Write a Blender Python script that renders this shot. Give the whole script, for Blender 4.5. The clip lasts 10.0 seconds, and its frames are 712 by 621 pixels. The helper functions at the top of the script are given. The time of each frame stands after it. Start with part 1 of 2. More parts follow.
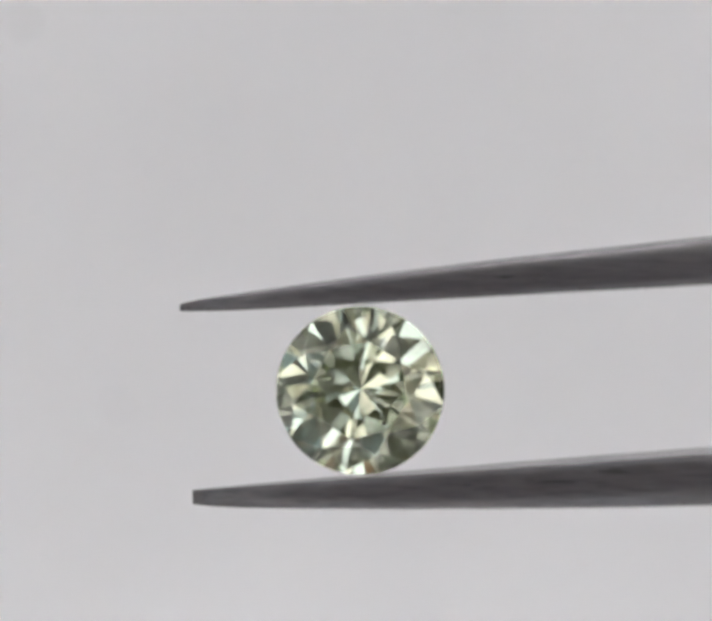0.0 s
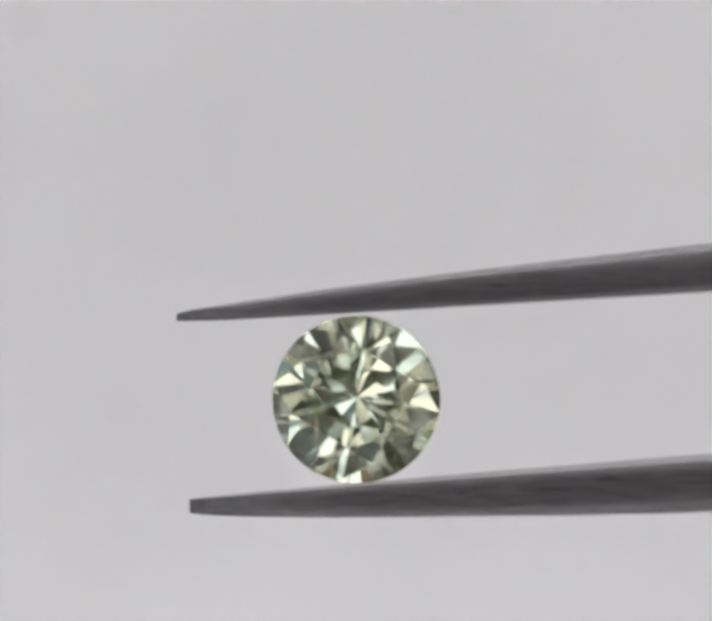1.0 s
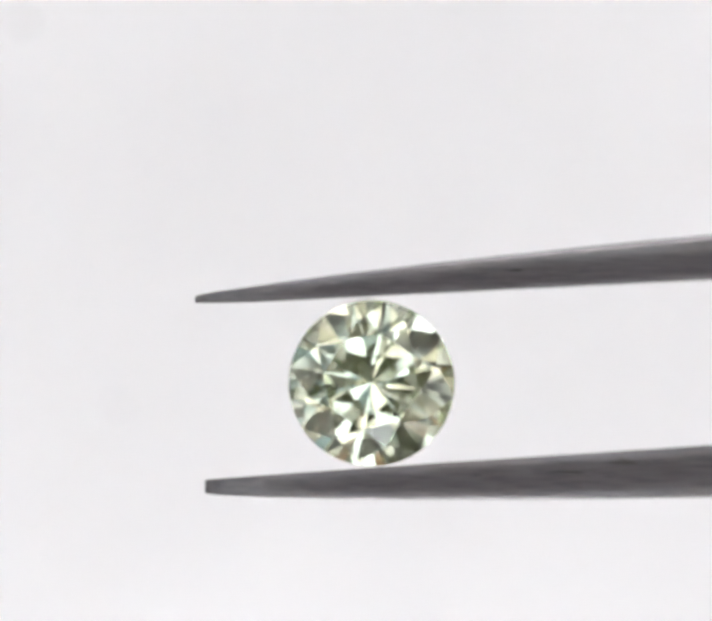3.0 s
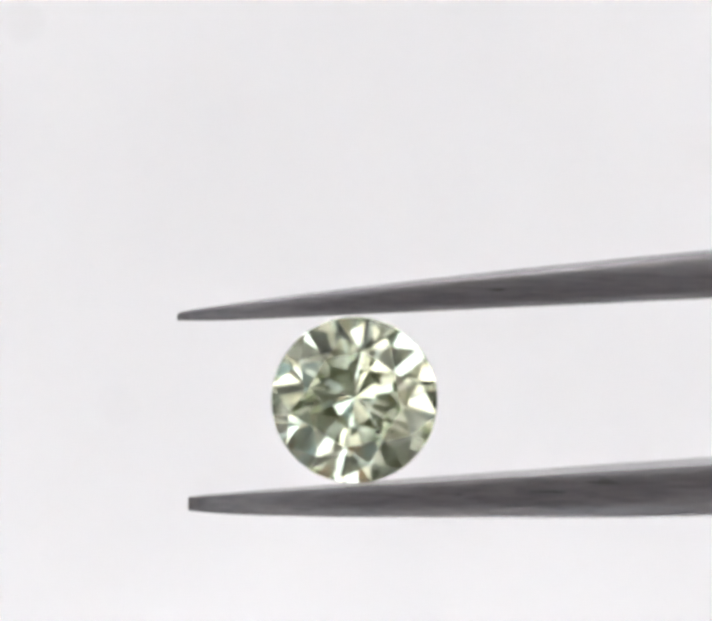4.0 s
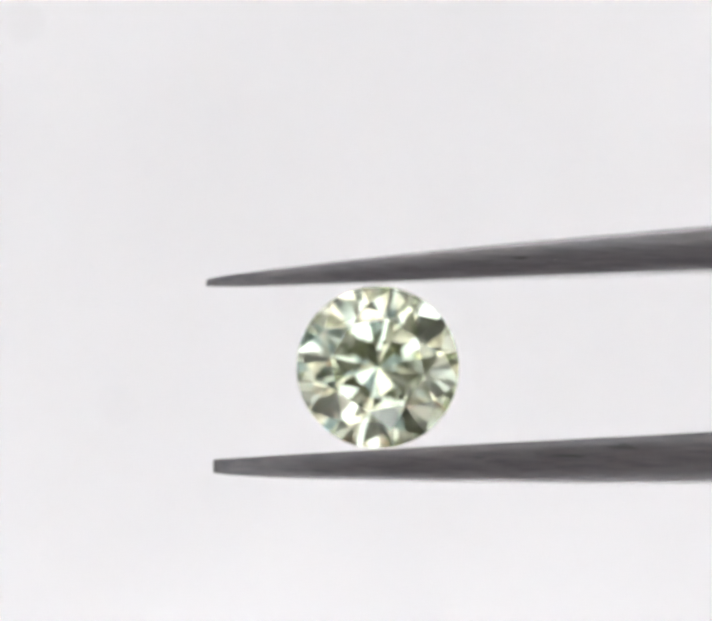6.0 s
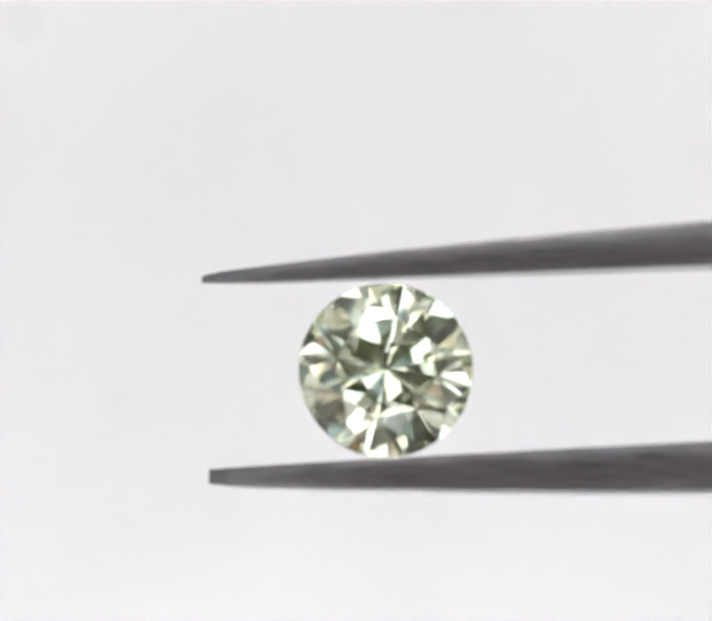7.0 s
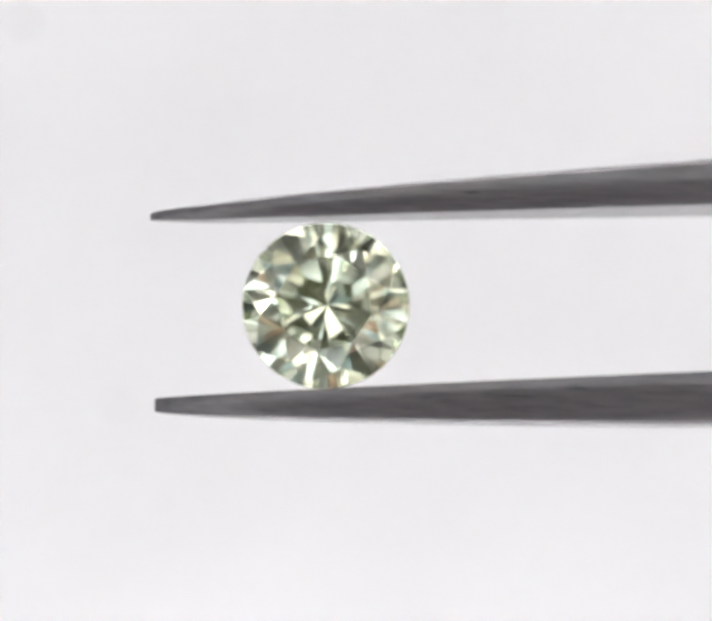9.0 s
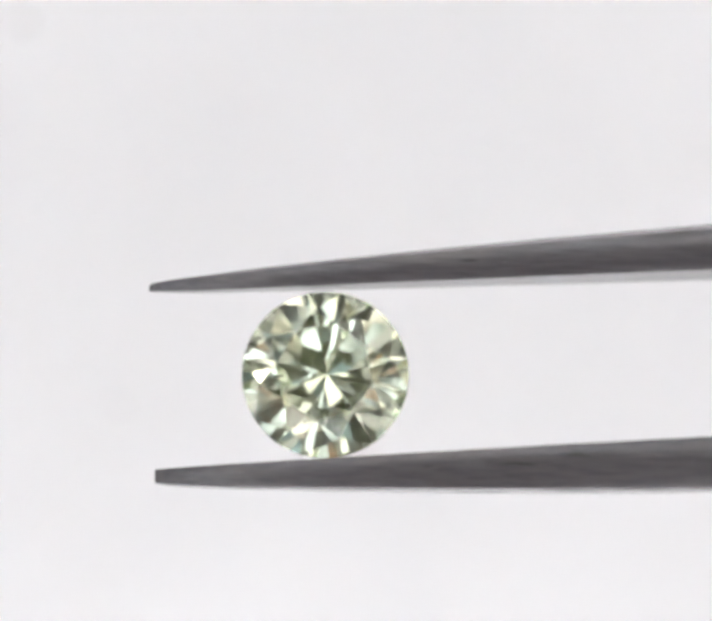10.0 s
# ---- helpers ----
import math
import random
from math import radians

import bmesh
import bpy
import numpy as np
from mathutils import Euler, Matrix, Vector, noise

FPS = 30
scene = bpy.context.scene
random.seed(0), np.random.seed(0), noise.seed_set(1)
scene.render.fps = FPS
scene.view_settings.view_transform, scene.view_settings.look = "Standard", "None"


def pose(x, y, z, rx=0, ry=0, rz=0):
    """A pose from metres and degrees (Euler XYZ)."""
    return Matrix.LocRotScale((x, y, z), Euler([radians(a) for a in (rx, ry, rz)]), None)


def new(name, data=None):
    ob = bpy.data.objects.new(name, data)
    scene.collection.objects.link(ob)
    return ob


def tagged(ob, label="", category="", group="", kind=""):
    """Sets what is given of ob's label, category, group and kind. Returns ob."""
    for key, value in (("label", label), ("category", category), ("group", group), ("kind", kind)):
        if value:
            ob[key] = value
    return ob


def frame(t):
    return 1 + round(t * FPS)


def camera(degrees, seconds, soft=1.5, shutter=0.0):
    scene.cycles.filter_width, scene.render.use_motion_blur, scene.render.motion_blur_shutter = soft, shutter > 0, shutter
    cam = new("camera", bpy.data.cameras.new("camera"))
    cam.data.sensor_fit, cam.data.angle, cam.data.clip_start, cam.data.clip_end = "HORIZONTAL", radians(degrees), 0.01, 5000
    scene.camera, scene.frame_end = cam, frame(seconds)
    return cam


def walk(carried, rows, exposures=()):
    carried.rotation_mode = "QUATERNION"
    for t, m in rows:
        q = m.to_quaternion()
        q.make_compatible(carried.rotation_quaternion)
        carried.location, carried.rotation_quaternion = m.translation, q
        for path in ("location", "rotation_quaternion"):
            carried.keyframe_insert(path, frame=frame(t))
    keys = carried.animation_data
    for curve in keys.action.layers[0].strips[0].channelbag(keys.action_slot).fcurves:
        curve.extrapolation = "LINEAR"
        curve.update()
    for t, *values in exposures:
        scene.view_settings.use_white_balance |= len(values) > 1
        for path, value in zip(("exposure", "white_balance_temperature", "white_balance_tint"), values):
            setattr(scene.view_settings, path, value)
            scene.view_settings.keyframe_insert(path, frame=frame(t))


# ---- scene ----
# A cut diamond in dark steel tweezers, held before a white card; the small strip-curtained photo box is unseen, added
# for light.
EYE_Z = 0.15          # height of the lens over the floor of the box
MM = 0.001

cam = camera(30.0, 10.0, soft=4.4)
cam.data.dof.use_dof, cam.data.dof.focus_distance, cam.data.dof.aperture_fstop = True, 0.0518, 28.0
still = pose(0, 0, EYE_Z, 90, 0, 0)
scene.cycles.max_bounces = scene.cycles.transmission_bounces = scene.cycles.glossy_bounces = 24
walk(cam, [(0, still), (10, still)],
     exposures=[(0.0, -0.58), (1.0, -0.60), (1.2, -0.50), (1.45, -0.03), (1.6, 0.02), (10.0, 0.0)])

# ---- light ----
world = bpy.data.worlds.new("room_light")
scene.world = world
world.use_nodes = True
world.node_tree.nodes["Background"].inputs[0].default_value = (0.8, 0.88, 1.0, 1)
world.node_tree.nodes["Background"].inputs[1].default_value = 0.25

CARD_FILL_POWER = 12.3        # the added bars that brighten the card
FILL_PANEL_POWER = 1.25       # the added glowing top and base panels of the box


# ---- materials ----
def nodes_of(name):
    m = bpy.data.materials.new(name)
    m.use_nodes = True
    nt = m.node_tree
    return m, nt, nt.nodes["Principled BSDF"]


def add(nt, kind, **values):
    n = nt.nodes.new(kind)
    for k, v in values.items():
        n.inputs[k.replace("_", " ")].default_value = v
    return n


def ramp(nt, source, low, high, a=0.35, b=0.65):
    r = nt.nodes.new("ShaderNodeValToRGB")
    r.color_ramp.elements[0].position, r.color_ramp.elements[0].color = a, (*low, 1)
    r.color_ramp.elements[1].position, r.color_ramp.elements[1].color = b, (*high, 1)
    nt.links.new(source, r.inputs[0])
    return r.outputs[0]


def surface(name, low, high, scale, roughness, bump=0.0, fine=None, metallic=0.0, stretch=(1, 1, 1), ior=1.45):
    """A painted, paper or metal surface with variation at two scales."""
    m, nt, bsdf = nodes_of(name)
    co = nt.nodes.new("ShaderNodeTexCoord")
    mp = nt.nodes.new("ShaderNodeMapping")
    mp.inputs["Scale"].default_value = stretch
    nt.links.new(co.outputs["Object"], mp.inputs[0])
    big = add(nt, "ShaderNodeTexNoise", Scale=scale, Detail=4.0)
    nt.links.new(mp.outputs[0], big.inputs["Vector"])
    nt.links.new(ramp(nt, big.outputs[0], low, high), bsdf.inputs["Base Color"])
    grain = add(nt, "ShaderNodeTexNoise", Scale=fine or scale * 12, Detail=6.0)
    nt.links.new(mp.outputs[0], grain.inputs["Vector"])
    r0, r1 = roughness
    nt.links.new(ramp(nt, grain.outputs[0], (r0,) * 3, (r1,) * 3, 0.3, 0.7), bsdf.inputs["Roughness"])
    bsdf.inputs["Metallic"].default_value = metallic
    bsdf.inputs["IOR"].default_value = ior
    if bump:
        b = add(nt, "ShaderNodeBump", Strength=0.35, Distance=bump)
        nt.links.new(grain.outputs[0], b.inputs["Height"])
        nt.links.new(b.outputs[0], bsdf.inputs["Normal"])
    return m


def crystal(name, tint):
    """Diamond: clear glass of its index, with a faint yellow-green body colour."""
    m, nt, bsdf = nodes_of(name)
    nt.nodes.remove(bsdf)
    g = add(nt, "ShaderNodeBsdfGlass", Color=(*tint, 1), Roughness=0.0, IOR=2.417)
    nt.links.new(g.outputs[0], nt.nodes["Material Output"].inputs[0])
    return m


def glow(name, colour, strength):
    m, nt, bsdf = nodes_of(name)
    bsdf.inputs["Base Color"].default_value = (0.8, 0.8, 0.8, 1)
    bsdf.inputs["Emission Color"].default_value = (*colour, 1)
    bsdf.inputs["Emission Strength"].default_value = strength
    return m


CARD = surface("white_card", (0.80, 0.79, 0.817), (0.82, 0.81, 0.837), 30, (0.7, 0.85), 0.00002, 1500)
BOX = surface("white_box_lining", (0.785, 0.785, 0.78), (0.825, 0.825, 0.82), 12, (0.6, 0.8), 0.0001, 400)
WALL = surface("olive_plaster", (0.058, 0.069, 0.042), (0.082, 0.094, 0.060), 3, (0.7, 0.9), 0.0006, 120)
TABLE = surface("brown_wood", (0.30, 0.15, 0.085), (0.40, 0.21, 0.12), 5, (0.4, 0.6), 0.0001, 300)
STEEL = surface("black_oxide_steel", (0.113, 0.104, 0.121), (0.152, 0.141, 0.162), 7000, (0.19, 0.26), 0.000001, 26000,
                metallic=0.0, stretch=(0.018, 1, 1), ior=1.9)


def wear(m):
    """Sparse bright nicks and long dark scuffs over the steel."""
    nt = m.node_tree
    bsdf = nt.nodes["Principled BSDF"]
    under = bsdf.inputs["Base Color"].links[0].from_socket
    co = nt.nodes.new("ShaderNodeTexCoord")
    for scale, stretch, low, high, colour in ((5200, (0.5, 1, 1), 0.772, 0.80, (0.30, 0.29, 0.29, 1)),
                                              (3000, (0.07, 1, 1), 0.66, 0.76, (0.055, 0.051, 0.056, 1))):
        mp = nt.nodes.new("ShaderNodeMapping")
        mp.inputs["Scale"].default_value = stretch
        nt.links.new(co.outputs["Object"], mp.inputs[0])
        tex = add(nt, "ShaderNodeTexNoise", Scale=float(scale), Detail=2.0)
        nt.links.new(mp.outputs[0], tex.inputs["Vector"])
        mask = ramp(nt, tex.outputs[0], (0, 0, 0), (1, 1, 1), low, high)
        mix = nt.nodes.new("ShaderNodeMix")
        mix.data_type = "RGBA"
        nt.links.new(mask, mix.inputs["Factor"])
        nt.links.new(under, mix.inputs[6])
        mix.inputs[7].default_value = colour
        under = mix.outputs[2]
    nt.links.new(under, bsdf.inputs["Base Color"])


wear(STEEL)
DIAMOND = crystal("diamond", (0.961, 0.975, 0.926))
CARBON = surface("dark_mineral", (0.01, 0.012, 0.01), (0.03, 0.03, 0.025), 9000, (0.5, 0.7))
DUST = surface("grey_dust", (0.26, 0.26, 0.27), (0.33, 0.33, 0.34), 900, (0.9, 1.0))
CARD_FILL = glow("card_fill", (0.975, 0.975, 0.984), CARD_FILL_POWER)
FILL_PANEL = glow("fill_panel", (0.972, 0.972, 0.99), FILL_PANEL_POWER)
# Two led tints, added to give cream and bluish facets
SPARKLE_WARM = glow("warm_sparkle", (1.0, 0.92, 0.80), 1.6)
SPARKLE_COOL = glow("cool_sparkle", (0.80, 0.92, 1.0), 1.6)
TABLE_FILL = glow("table_fill", (1.0, 0.9, 0.75), 34.0)
FLAP = surface("grey_fabric", (0.20, 0.21, 0.185), (0.26, 0.27, 0.24), 25, (0.8, 0.95), 0.0002, 900)
# Blue-grey and cream strips stand in for the stone's colour fire
STRIPS = [surface(name, low, high, 25, (0.8, 0.95), 0.0002, 900) for name, low, high in (
    ("white_fabric", (0.74, 0.74, 0.73), (0.80, 0.80, 0.79)),
    ("blue_grey_fire", (0.34, 0.48, 0.55), (0.40, 0.54, 0.61)),
    ("white_fabric", (0.74, 0.74, 0.73), (0.80, 0.80, 0.79)),
    ("cream_fire", (0.74, 0.69, 0.55), (0.79, 0.74, 0.60)))]
STRIP_NAMES = ("white", "blue-grey", "white", "cream")
BLACK = surface("black_webbing", (0.012, 0.012, 0.013), (0.025, 0.025, 0.026), 300, (0.6, 0.8))
TRIM = surface("white_plastic", (0.7, 0.7, 0.7), (0.75, 0.75, 0.75), 40, (0.4, 0.5))


# ---- building ----
def link(name, bm, material, parent=None, label="", smooth=False):
    bmesh.ops.recalc_face_normals(bm, faces=bm.faces)
    me = bpy.data.meshes.new(name)
    bm.to_mesh(me)
    bm.free()
    me.materials.append(material)
    for p in me.polygons:
        p.use_smooth = smooth
    ob = new(name, me)
    ob.parent = parent
    return tagged(ob, label)


def slab(bm, x0, x1, y0, y1, z0, z1):
    vs = [bm.verts.new((x, y, z)) for z in (z0, z1) for x, y in ((x0, y0), (x1, y0), (x1, y1), (x0, y1))]
    for f in ((3, 2, 1, 0), (4, 5, 6, 7), (0, 1, 5, 4), (1, 2, 6, 5), (2, 3, 7, 6), (3, 0, 4, 7)):
        bm.faces.new([vs[i] for i in f])


def structure(name, material, label, *box):
    bm = bmesh.new()
    slab(bm, *box)
    return tagged(link(name, bm, material, None, label), kind="structure")


# ---- the room, plain, unseen, closed round the box; olive to tint dark facets ----
RX, RY0, RY1, RZ0, RZ1 = 1.5, -1.8, 1.2, -0.75, 1.75
structure("floor", WALL, "unseen plain dark olive-grey floor closing the room", -RX, RX, RY0, RY1, RZ0 - 0.1, RZ0)
structure("ceiling", WALL, "unseen plain dark olive-grey ceiling closing the room", -RX, RX, RY0, RY1, RZ1, RZ1 + 0.1)
structure("wall_west", WALL, "unseen plain dark olive-grey wall closing the room", -RX - 0.1, -RX, RY0, RY1, RZ0, RZ1)
structure("wall_east", WALL, "unseen plain dark olive-grey wall closing the room", RX, RX + 0.1, RY0, RY1, RZ0, RZ1)
structure("wall_north", WALL, "unseen plain dark olive-grey wall closing the room", -RX, RX, RY1, RY1 + 0.1, RZ0, RZ1)
structure("wall_south", WALL, "unseen plain dark olive-grey wall closing the room", -RX, RX, RY0 - 0.1, RY0, RZ0, RZ1)
# Unseen table, its brown chosen to put orange patches in the stone
table = tagged(new("table"), "unseen brown wooden table under the box, added for orange facets", "table")
bm = bmesh.new()
slab(bm, -0.6, 0.6, -0.2, 0.5, -0.04, -0.006)
link("tabletop", bm, TABLE, table)
for sx in (-0.56, 0.52):
    for sy in (-0.17, 0.43):
        bm = bmesh.new()
        slab(bm, sx, sx + 0.04, sy, sy + 0.04, RZ0, -0.04)
        link("leg", bm, TABLE, table)

# lamp added unseen under the ceiling, lights the table for orange facets
lamp = tagged(new("table_fill_lamp"), "unseen square warm white ceiling lamp added to light the table", "lamp")
lamp.location = (0.1, -0.8, RZ1)
bm = bmesh.new()
slab(bm, -0.32, 0.32, -0.32, 0.32, -0.03, -0.001)
link("frame", bm, TRIM, lamp)
bm = bmesh.new()
slab(bm, -0.3, 0.3, -0.3, 0.3, -0.036, -0.031)
link("diffuser", bm, TABLE_FILL, lamp, "added glowing warm diffuser over the table")

# ---- the photo box, unseen, added to light stone and card ----
BX, BY0, BY1, BZ = 0.2, -0.035, 0.17, 0.36
box = tagged(new("unseen_photo_box"), "unseen white-lined photo box added to light the diamond, open at the front", "photo box")
for name, dims in (("base", (-BX, BX, BY0, BY1, -0.006, 0.0)),
                   ("top", (-BX, BX, BY0, BY1, BZ, BZ + 0.006)),
                   ("back", (-BX - 0.006, BX + 0.006, BY1, BY1 + 0.006, -0.006, BZ + 0.006))):
    bm = bmesh.new()
    slab(bm, *dims)
    link(name, bm, BOX, box)

# round plate added behind the lens; it and its hole darken the facets
bm = bmesh.new()
HOLE, PLATE, FY, n = 0.037, 0.070, BY0 - 0.003, 48
loops = []
for y, r in ((FY, HOLE), (FY, PLATE), (BY0, PLATE), (BY0, HOLE)):
    loops.append([bm.verts.new((r * math.cos(2 * math.pi * k / n), y, EYE_Z - 0.006 + r * math.sin(2 * math.pi * k / n))) for k in range(n)])
for a, b in zip(loops, loops[1:] + loops[:1]):
    for k in range(n):
        bm.faces.new((a[k], a[(k + 1) % n], b[(k + 1) % n], b[k]))
link("plate_behind_lens", bm, FLAP, box, "unseen dark grey plate with a round hole, added behind the lens")

# unseen fabric strips added over the open front, dark gaps between, to pattern the facets
PITCH, strip_rng = 0.0258, random.Random(4)
for k in range(-7, 8):
    x, half = k * PITCH, strip_rng.uniform(0.0060, 0.0108)
    reach = math.sqrt(max(0.0, (PLATE + 0.001) ** 2 - max(0.0, abs(x) - half) ** 2))
    pieces = ((0.0, EYE_Z - 0.006 - reach), (EYE_Z - 0.006 + reach, BZ)) if reach else ((0.0, BZ),)
    for z0, z1 in pieces:
        bm = bmesh.new()
        slab(bm, x - half, x + half, FY, BY0, z0, z1)
        link("unseen_front_strip", bm, STRIPS[k % 4], box, STRIP_NAMES[k % 4] + " fabric strip, unseen, added over the open front")

# the same added strips down both open sides
for k in range(6):
    y = BY0 + 0.016 + k * 0.0346
    for x0, x1 in ((-BX - 0.003, -BX), (BX, BX + 0.003)):
        bm = bmesh.new()
        slab(bm, x0, x1, y - 0.0105, y + 0.0105, 0.0, BZ)
        link("unseen_side_strip", bm, STRIPS[0], box, "unseen white fabric strip added over the open side")

# unseen ring of leds round the hole, added for sparkle in the facets
sparkle_ring = tagged(new("sparkle_ring"), "unseen round led ring added behind the lens for sparkle in the stone", "lamp")
sparkle_ring.location = (0, BY0 + 0.0005, EYE_Z - 0.006)
bm = bmesh.new()
loops = []
for y, r in ((0, 0.041), (0.006, 0.041), (0.006, 0.063), (0, 0.063)):
    loops.append([bm.verts.new((r * math.cos(2 * math.pi * k / 64), y, r * math.sin(2 * math.pi * k / 64))) for k in range(64)])
for a, b in zip(loops, loops[1:] + loops[:1]):
    for k in range(64):
        bm.faces.new((a[k], a[(k + 1) % 64], b[(k + 1) % 64], b[k]))
link("ring_body", bm, BLACK, sparkle_ring)
for k in range(18):
    bm = bmesh.new()
    slab(bm, -0.006, 0.006, 0.0065, 0.0085, -0.008, 0.008)
    bmesh.ops.transform(bm, matrix=pose(0, 0, 0, 0, 20 * k + 7, 0) @ pose(0, 0, 0.052), verts=bm.verts)
    link("led", bm, SPARKLE_WARM if k % 2 else SPARKLE_COOL, sparkle_ring, "added warm white led glowing for cream facets" if k % 2 else "added cool white led glowing for bluish facets")

# Bars added out of view to brighten the card
def card_fill_bar(m, length):
    bar = tagged(new("card_fill_bar"), "unseen slim white light bar added to brighten the card", "lamp", "led bars")
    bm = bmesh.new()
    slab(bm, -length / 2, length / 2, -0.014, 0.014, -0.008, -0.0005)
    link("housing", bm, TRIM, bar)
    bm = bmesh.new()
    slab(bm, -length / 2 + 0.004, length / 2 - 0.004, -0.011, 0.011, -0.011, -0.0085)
    link("diffuser", bm, CARD_FILL, bar, "added glowing white diffuser that fills the card")
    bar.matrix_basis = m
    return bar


# translucent fill panels added unseen in the top and the base
for name, z0, z1 in (("top_fill_panel", BZ - 0.003, BZ - 0.0006), ("base_fill_panel", 0.0006, 0.003)):
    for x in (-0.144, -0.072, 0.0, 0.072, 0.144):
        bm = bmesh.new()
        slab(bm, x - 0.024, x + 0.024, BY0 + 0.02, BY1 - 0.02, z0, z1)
        link(name, bm, FILL_PANEL, box, "unseen glowing white translucent panel added as fill light")
    # ribs added between the panels to darken some facets
    for x in (-0.108, -0.036, 0.036, 0.108):
        bm = bmesh.new()
        slab(bm, x - 0.010, x + 0.010, BY0 + 0.02, BY1 - 0.02, z0, z1)
        link("dark_facet_rib", bm, BLACK, box, "unseen black rib between the panels, added for dark facets")

# added bars, turned to the card from all four edges, away from the stone
card_fill_bar(pose(0, 0.11, BZ - 0.0145, 76, 0, 0), 0.36)
card_fill_bar(pose(0, 0.11, 0.0145, 104, 0, 0), 0.08)
card_fill_bar(pose(BX - 0.0145, 0.11, 0.17, 0, 90, -76), 0.24)
card_fill_bar(pose(-BX + 0.0145, 0.11, 0.17, 0, -90, 76), 0.24)

# black corner poles, straps and seams, added out of view for dark facets
for x in (-BX + 0.006, BX - 0.006):
    for y in (BY0 + 0.0062, BY1 - 0.0062):
        bm = bmesh.new()
        bmesh.ops.create_cone(bm, cap_ends=True, segments=16, radius1=0.006, radius2=0.006, depth=BZ - 0.012,
                              matrix=pose(x, y, BZ / 2))
        link("unseen_corner_pole", bm, BLACK, box, "unseen black corner pole added for dark facets")
for z in (0.29, 0.05):
    bm = bmesh.new()
    slab(bm, -0.1, 0.1, BY0 + 0.0004, BY0 + 0.003, z - 0.008, z + 0.008)
    link("strap", bm, BLACK, box, "unseen black strap added across the front for dark facets")
for x in (-BX, BX):
    bm = bmesh.new()
    a, b = sorted((x - math.copysign(0.0004, x), x - math.copysign(0.003, x)))
    slab(bm, a, b, BY0 + 0.014, BY1 - 0.014, 0.172, 0.184)
    link("unseen_side_seam", bm, BLACK, box, "unseen black seam tape added for dark facets")

# white card against the back of the box
CARD_Y = 0.162
bm = bmesh.new()
slab(bm, -0.19, 0.19, CARD_Y, CARD_Y + 0.002, 0.0005, 0.34)
card = tagged(link("backdrop_card", bm, CARD), "plain matt white card standing behind the diamond", "card", kind="structure")


def speck(px, py, size, seed):
    """A faint grey smudge of dust on the card."""
    rnd = random.Random(seed)
    f = 784 / math.tan(radians(15))
    x, z = (px - 784) / f * CARD_Y, EYE_Z - (py - 683.5) / f * CARD_Y
    bm = bmesh.new()
    n = 14
    ring = []
    for k in range(n):
        a, r = 2 * math.pi * k / n, size * rnd.uniform(0.6, 1.2)
        ring.append(bm.verts.new((r * math.cos(a), 0, 0.8 * r * math.sin(a))))
    mid = bm.verts.new((0, -0.25 * size, 0))
    for k in range(n):
        bm.faces.new((ring[k], ring[(k + 1) % n], mid))
    bm.faces.new(ring)
    ob = link("dust_speck", bm, DUST, None, "tiny grey dust speck on the white card", True)
    ob.location = (x, CARD_Y - 0.0001, z)
    return tagged(ob, category="dust", group="dust specks")


speck(52, 48, 0.0008, 1)
speck(262, 892, 0.0005, 2)

# ---- the tweezers ----
UNIT = 0.01765 * MM      # the drawing unit of the tweezers
LENGTH = 6600            # in units
TILT_UPPER, TILT_LOWER = math.tan(radians(2.6)), math.tan(radians(3.6))


def arm_profile(u, upper):
    """Height of the inner edge and thickness, at u units from the tip."""
    if upper:
        bend = (math.hypot(u - 110, 60) + u - 110) / 2
        inner, thick = 174.5 + 0.0575 * bend, 15.5 + 93.5 * (u / 1170) ** 0.64
    else:
        inner, thick = -220 + 0.0726 * u, 30 + 93 * (u / 1143) ** 0.68
    if thick > 105:
        thick = 105 + 55 * (1 - math.exp(-(thick - 105) / 55))
    late = max(0.0, (u - 1600) / (LENGTH - 1600))
    axis = 0.0645 * u - 23
    inner = axis + (inner - axis) * (1 - late ** 2 * (3 - 2 * late) * 0.985)
    return inner, thick


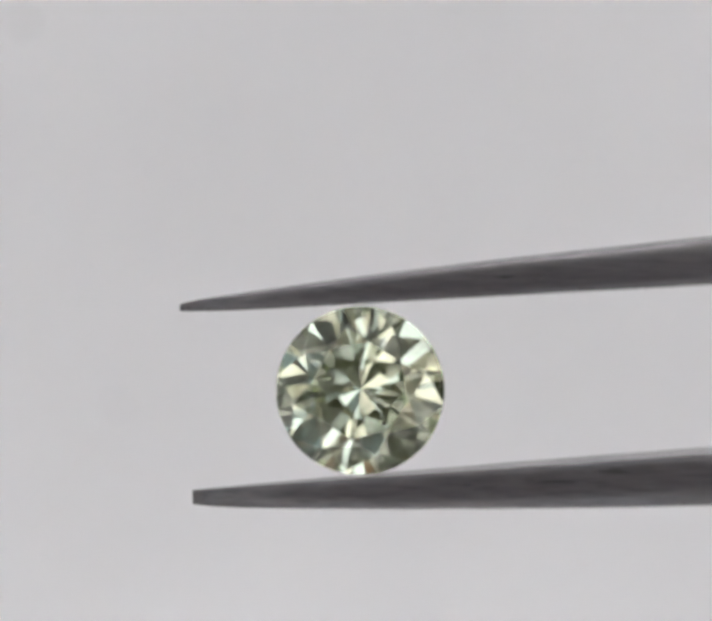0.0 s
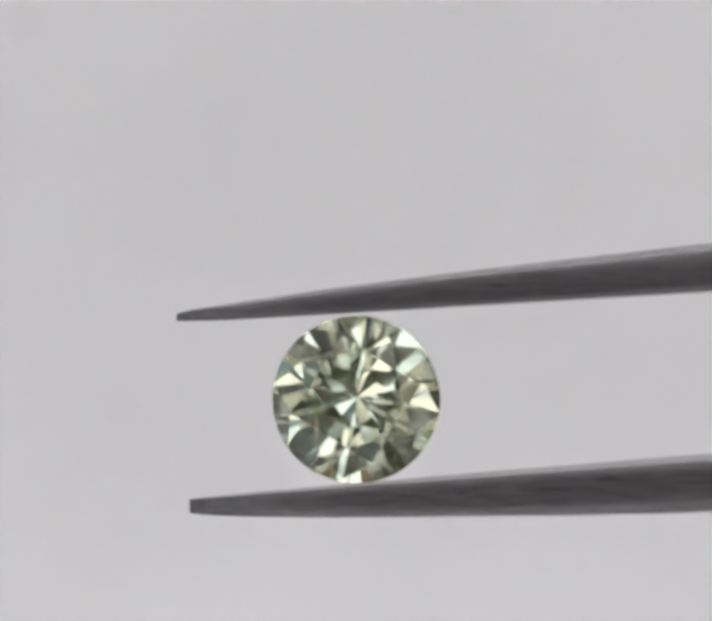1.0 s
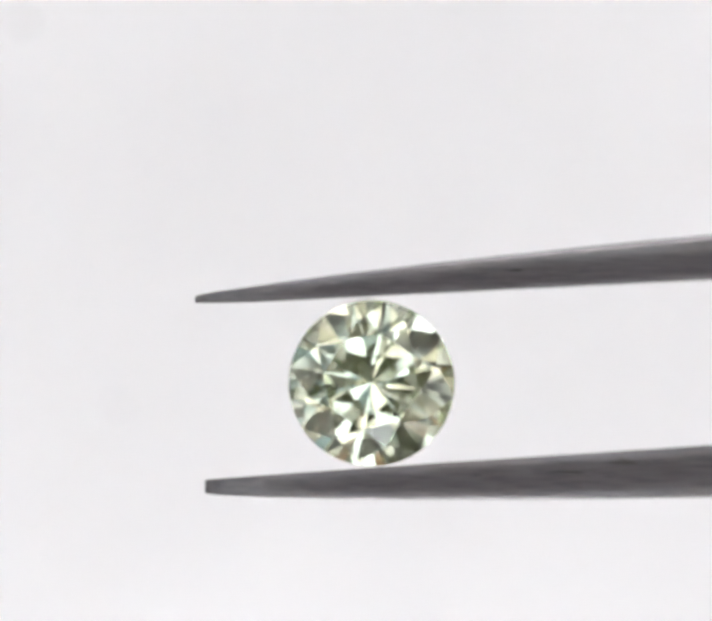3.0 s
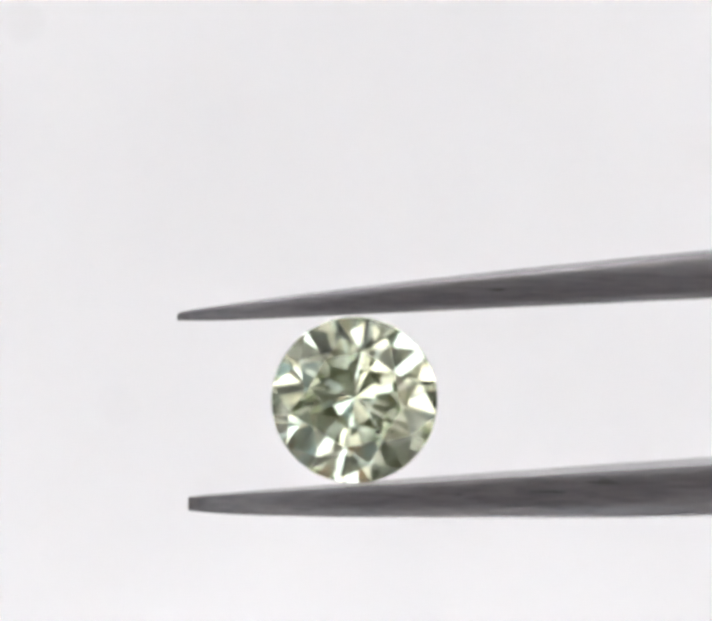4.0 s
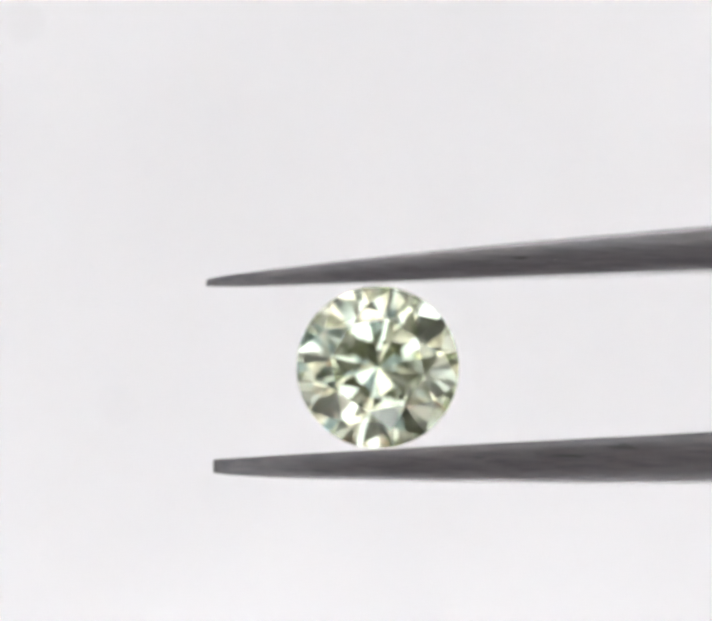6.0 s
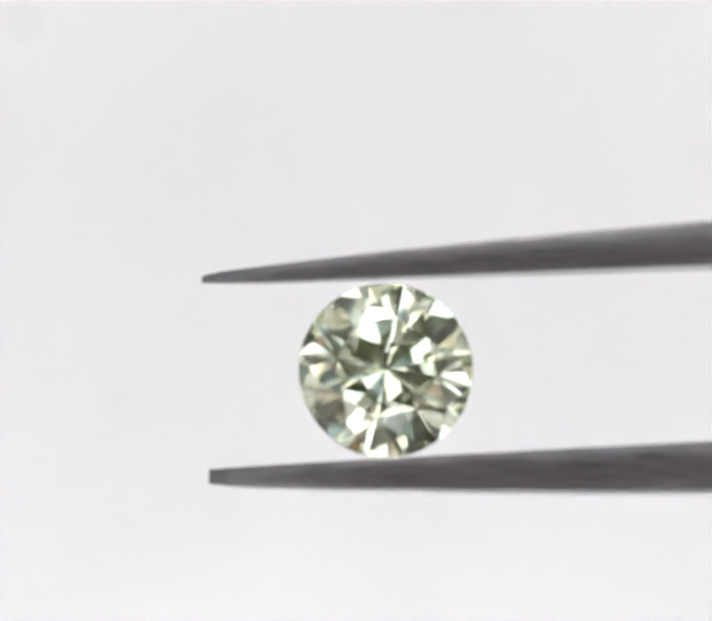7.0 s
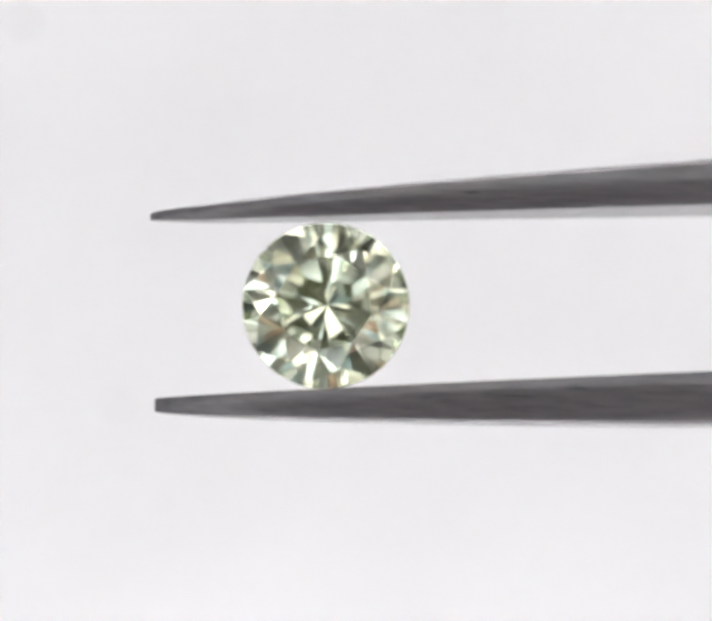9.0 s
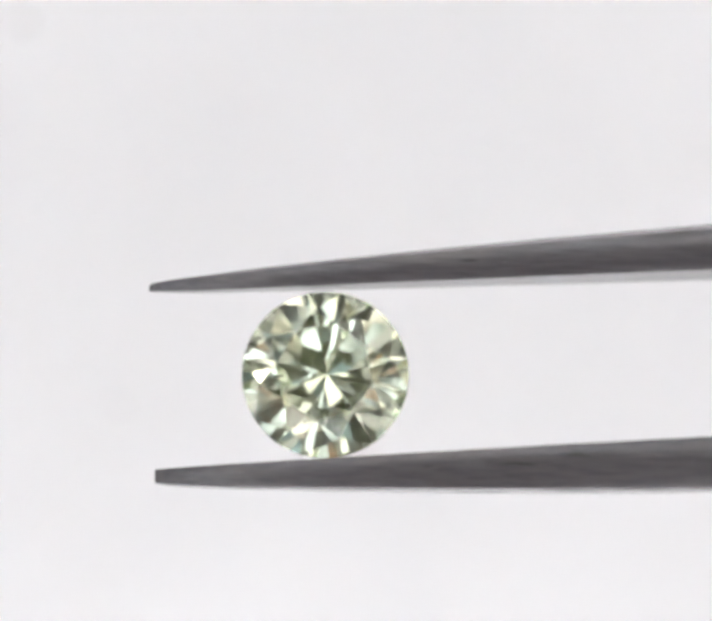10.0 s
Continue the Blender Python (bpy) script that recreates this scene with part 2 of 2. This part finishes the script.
def arm(upper, start, parent):
    bm = bmesh.new()
    rings, n, out = [], 60, 1 if upper else -1
    for k in range(n + 1):
        u = LENGTH * (k / n) ** 2.2
        inner, t = arm_profile(u, upper)
        w = min(30 + 310 * (u / 1170) ** 0.65, 480)
        b, c = 0.07 * t, (0.24 if upper else 0.16) * t
        h = w / 2
        arc = [(0.46 * w * (1 - math.cos(a)), c * math.sin(a)) for a in [math.pi / 2 * i / 10 for i in range(11)]]
        sec = [(-h + b, 0), (-h, 2.6 * b)] + [(-h + p, t - c + q) for p, q in arc]
        sec += [(h - p, t - c + q) for p, q in arc[::-1]] + [(h, b), (h - b, 0)]
        lead = -0.22 * t if (k == 0 and not upper) else 0
        ring, slim = [], 1 - h * UNIT / 0.05166
        inner = 130 + (inner - 130) * slim
        for y, z in sec:
            z2 = z + (TILT_UPPER if upper else TILT_LOWER) * (y + h) * (1 - z / t)
            ring.append(bm.verts.new(((start + u - lead * (z / t)) * UNIT, y * UNIT, (inner + out * z2) * UNIT)))
        rings.append(ring)
    m = len(rings[0])
    for a, b2 in zip(rings, rings[1:]):
        for i in range(m):
            bm.faces.new((a[i], a[(i + 1) % m], b2[(i + 1) % m], b2[i]))
    bm.faces.new(rings[0][::-1])
    bm.faces.new(rings[-1])
    ob = link("arm", bm, STEEL, parent, "", True)
    ob.data.set_sharp_from_angle(angle=radians(40))
    return ob


def tweezers():
    top = tagged(new("tweezers"), "dark blackened steel fine-tipped tweezers gripping a diamond", "tweezers")
    arm(True, -395, top)
    arm(False, -368, top)
    bm = bmesh.new()
    zc = 0.0645 * LENGTH - 23
    slab(bm, (LENGTH - 900) * UNIT, (LENGTH - 380) * UNIT, -200 * UNIT, 200 * UNIT, (zc - 90) * UNIT, (zc + 40) * UNIT)
    bmesh.ops.bevel(bm, geom=bm.edges[:], offset=20 * UNIT, segments=2, affect="EDGES")
    link("joint", bm, STEEL, top)
    return top


# ---- the diamond ----
CUT_SEED, PAV_WOBBLE = 23, 0.7


def diamond(azimuth, nod, turn):
    """Round brilliant, cut facet by facet from a round blank, each facet a little off true; its table towards -y."""
    rnd = random.Random(CUT_SEED)
    R = 3.27 * MM
    crown, pav = math.tan(radians(33.2)), math.tan(radians(42.3))
    rt, g = 0.58 * R, 0.016 * R
    c8 = math.cos(math.pi / 8)
    rs = 0.46 * rt * c8 + 0.54 * R
    rl = 0.19 * R
    hc = g + (R - rt) * crown

    def pt(r, k, z):
        a = math.pi / 4 * k
        return Vector((r * math.cos(a), r * math.sin(a), z))

    bm = bmesh.new()
    n = 96
    low, high = ([bm.verts.new(pt(R, 8 * i / n, z)) for i in range(n)] for z in (-1.1 * R, 0.7 * R))
    bm.faces.new(low[::-1])
    bm.faces.new(high)
    for i in range(n):
        bm.faces.new((low[i], low[(i + 1) % n], high[(i + 1) % n], high[i]))

    def cut(p, q, r, wobble, rim=False):
        nrm = (q - p).cross(r - p).normalized()
        mid = (p + q) / 2 if rim else (p + q + r) / 3
        if nrm.dot(mid) < 0:
            nrm = -nrm
        nrm = (nrm + Vector([rnd.gauss(0, math.tan(radians(wobble))) for _ in range(3)])).normalized()
        geom = bm.verts[:] + bm.edges[:] + bm.faces[:]
        res = bmesh.ops.bisect_plane(bm, geom=geom, dist=1e-9, plane_co=mid, plane_no=nrm, clear_outer=True)
        edges = [e for e in res["geom_cut"] if isinstance(e, bmesh.types.BMEdge)]
        if edges:
            bmesh.ops.edgeloop_fill(bm, edges=edges)

    cut(pt(rt, 0, hc), pt(rt, 3, hc), pt(rt, 5, hc), 0.2)
    for k in range(8):
        s0, s1 = (pt(rs, k + i, g + (R - rs * c8) * crown) for i in (-0.5, 0.5))
        l0, l1 = (pt(rl, k + i, -g - (R - rl * c8) * pav) for i in (-0.5, 0.5))
        cut(pt(rt, k, hc), s0, s1, 0.5)
        cut(Vector((0, 0, -g - R * pav)), l0, l1, PAV_WOBBLE)
    for k in range(8):
        s0, s1 = (pt(rs, k + i, g + (R - rs * c8) * crown) for i in (-0.5, 0.5))
        l0, l1 = (pt(rl, k + i, -g - (R - rl * c8) * pav) for i in (-0.5, 0.5))
        cut(pt(rt, k, hc), pt(rt, k + 1, hc), s1, 0.6)
        for sgn, u, l in ((1, s1, l1), (-1, s0, l0)):
            cut(pt(R, k, g), pt(R, k + 0.5 * sgn, 1.25 * g), u, 0.5, True)
            cut(pt(R, k, -g), pt(R, k + 0.5 * sgn, -1.25 * g), l, 0.8 * PAV_WOBBLE, True)
    bmesh.ops.remove_doubles(bm, verts=bm.verts, dist=2e-7)
    turned = pose(0, 0, 0, nod, 0, turn) @ pose(0, 0, 0, 90, 0, 0) @ pose(0, 0, -0.02 * MM, 0, 0, azimuth)
    bmesh.ops.transform(bm, matrix=turned, verts=bm.verts)
    ob = tagged(link("diamond", bm, DIAMOND),
                "round brilliant-cut pale green-yellow diamond held between tweezer tips", "diamond")
    for x, z, depth, size in ((0.95, -1.25, -0.25, 0.09), (1.3, -1.1, -0.1, 0.06), (-1.7, -0.15, 0.0, 0.08), (-0.75, -0.2, -0.3, 0.035)):
        bm = bmesh.new()
        bmesh.ops.create_icosphere(bm, subdivisions=1, radius=size * MM)
        for v in bm.verts:
            v.co = Vector((v.co.x * 1.5, v.co.y * 0.5, v.co.z)) * rnd.uniform(0.6, 1.3) + Vector((x, depth, z)) * MM
        link("inclusion", bm, CARBON, ob, "tiny dark inclusion inside the stone")
    return ob


held = tweezers()
stone = diamond(170.0, -2.4, 0.0)

# seconds; place before the lens in millimetres (right, ahead, up); nod and lean in degrees
MOVES = [
    (0.00, 0.164, 51.616, -3.104, -0.5, -0.07),
    (0.50, 0.163, 51.622, -3.212, -0.6, -0.07),
    (1.00, 0.016, 51.818, -3.454, -1.0, -0.30),
    (1.50, 0.209, 52.002, -3.346, -0.8, -0.31),
    (1.70, 0.184, 52.185, -3.408, -0.8, -0.38),
    (1.80, 0.121, 52.289, -3.525, -0.5, -0.45),
    (1.90, 0.243, 52.646, -3.945, 1.4, -0.86),
    (2.00, 0.623, 52.410, -4.142, 1.8, -0.30),
    (2.10, 0.517, 52.669, -4.098, 1.8, -0.03),
    (2.20, 0.505, 52.537, -3.955, 1.8, -0.16),
    (2.30, 0.439, 52.722, -3.793, 0.8, -0.04),
    (2.40, 0.696, 52.012, -3.088, -1.6, 0.38),
    (2.50, 0.798, 51.880, -2.903, -2.4, 0.11),
    (2.70, 0.807, 52.083, -2.590, -3.5, 0.51),
    (3.80, -0.235, 52.640, -4.020, 1.2, 0.17),
    (4.00, -0.060, 52.360, -3.520, -0.5, 0.38),
    (4.20, 0.175, 52.308, -2.851, -3.6, 0.72),
    (4.50, 0.320, 52.291, -2.350, -5.8, 1.16),
    (4.80, 0.209, 53.250, -2.425, -6.2, 1.18),
    (5.00, 0.448, 53.503, -2.102, -5.8, 1.42),
    (5.20, 0.825, 53.776, -1.909, -5.2, 1.53),
    (6.30, 0.927, 53.054, -2.354, -2.8, 1.16),
    (6.50, 1.100, 52.329, -2.026, -3.6, 1.12),
    (7.00, 1.120, 49.786, -2.220, -3.8, 1.29),
    (7.20, 1.350, 49.541, -2.126, -4.1, 1.18),
    (7.50, 1.287, 48.224, -2.778, -4.7, 1.35),
    (7.80, 0.211, 46.838, -2.016, -4.4, 1.52),
    (8.00, 0.230, 47.102, -2.024, -4.0, 1.41),
    (8.20, 0.189, 48.186, -1.178, -3.6, 1.51),
    (8.50, -0.415, 49.702, -1.353, -3.0, 1.59),
    (8.80, -1.438, 51.062, -0.866, -3.2, 1.36),
    (9.00, -1.179, 51.994, 0.197, -3.2, 1.96),
    (9.20, -1.113, 51.981, -0.377, -2.0, 1.54),
    (9.50, -1.499, 52.086, -1.982, -0.1, 0.94),
    (9.70, -1.306, 51.881, -2.029, -1.5, 0.88),
    (10.00, -1.202, 52.026, -2.500, -5.6, 1.29),
]


def motions():
    for thing in (held, stone):
        walk(thing, [(t, pose(x * MM, y * MM, EYE_Z + z * MM, p, r, 0)) for t, x, y, z, p, r in MOVES])


motions()
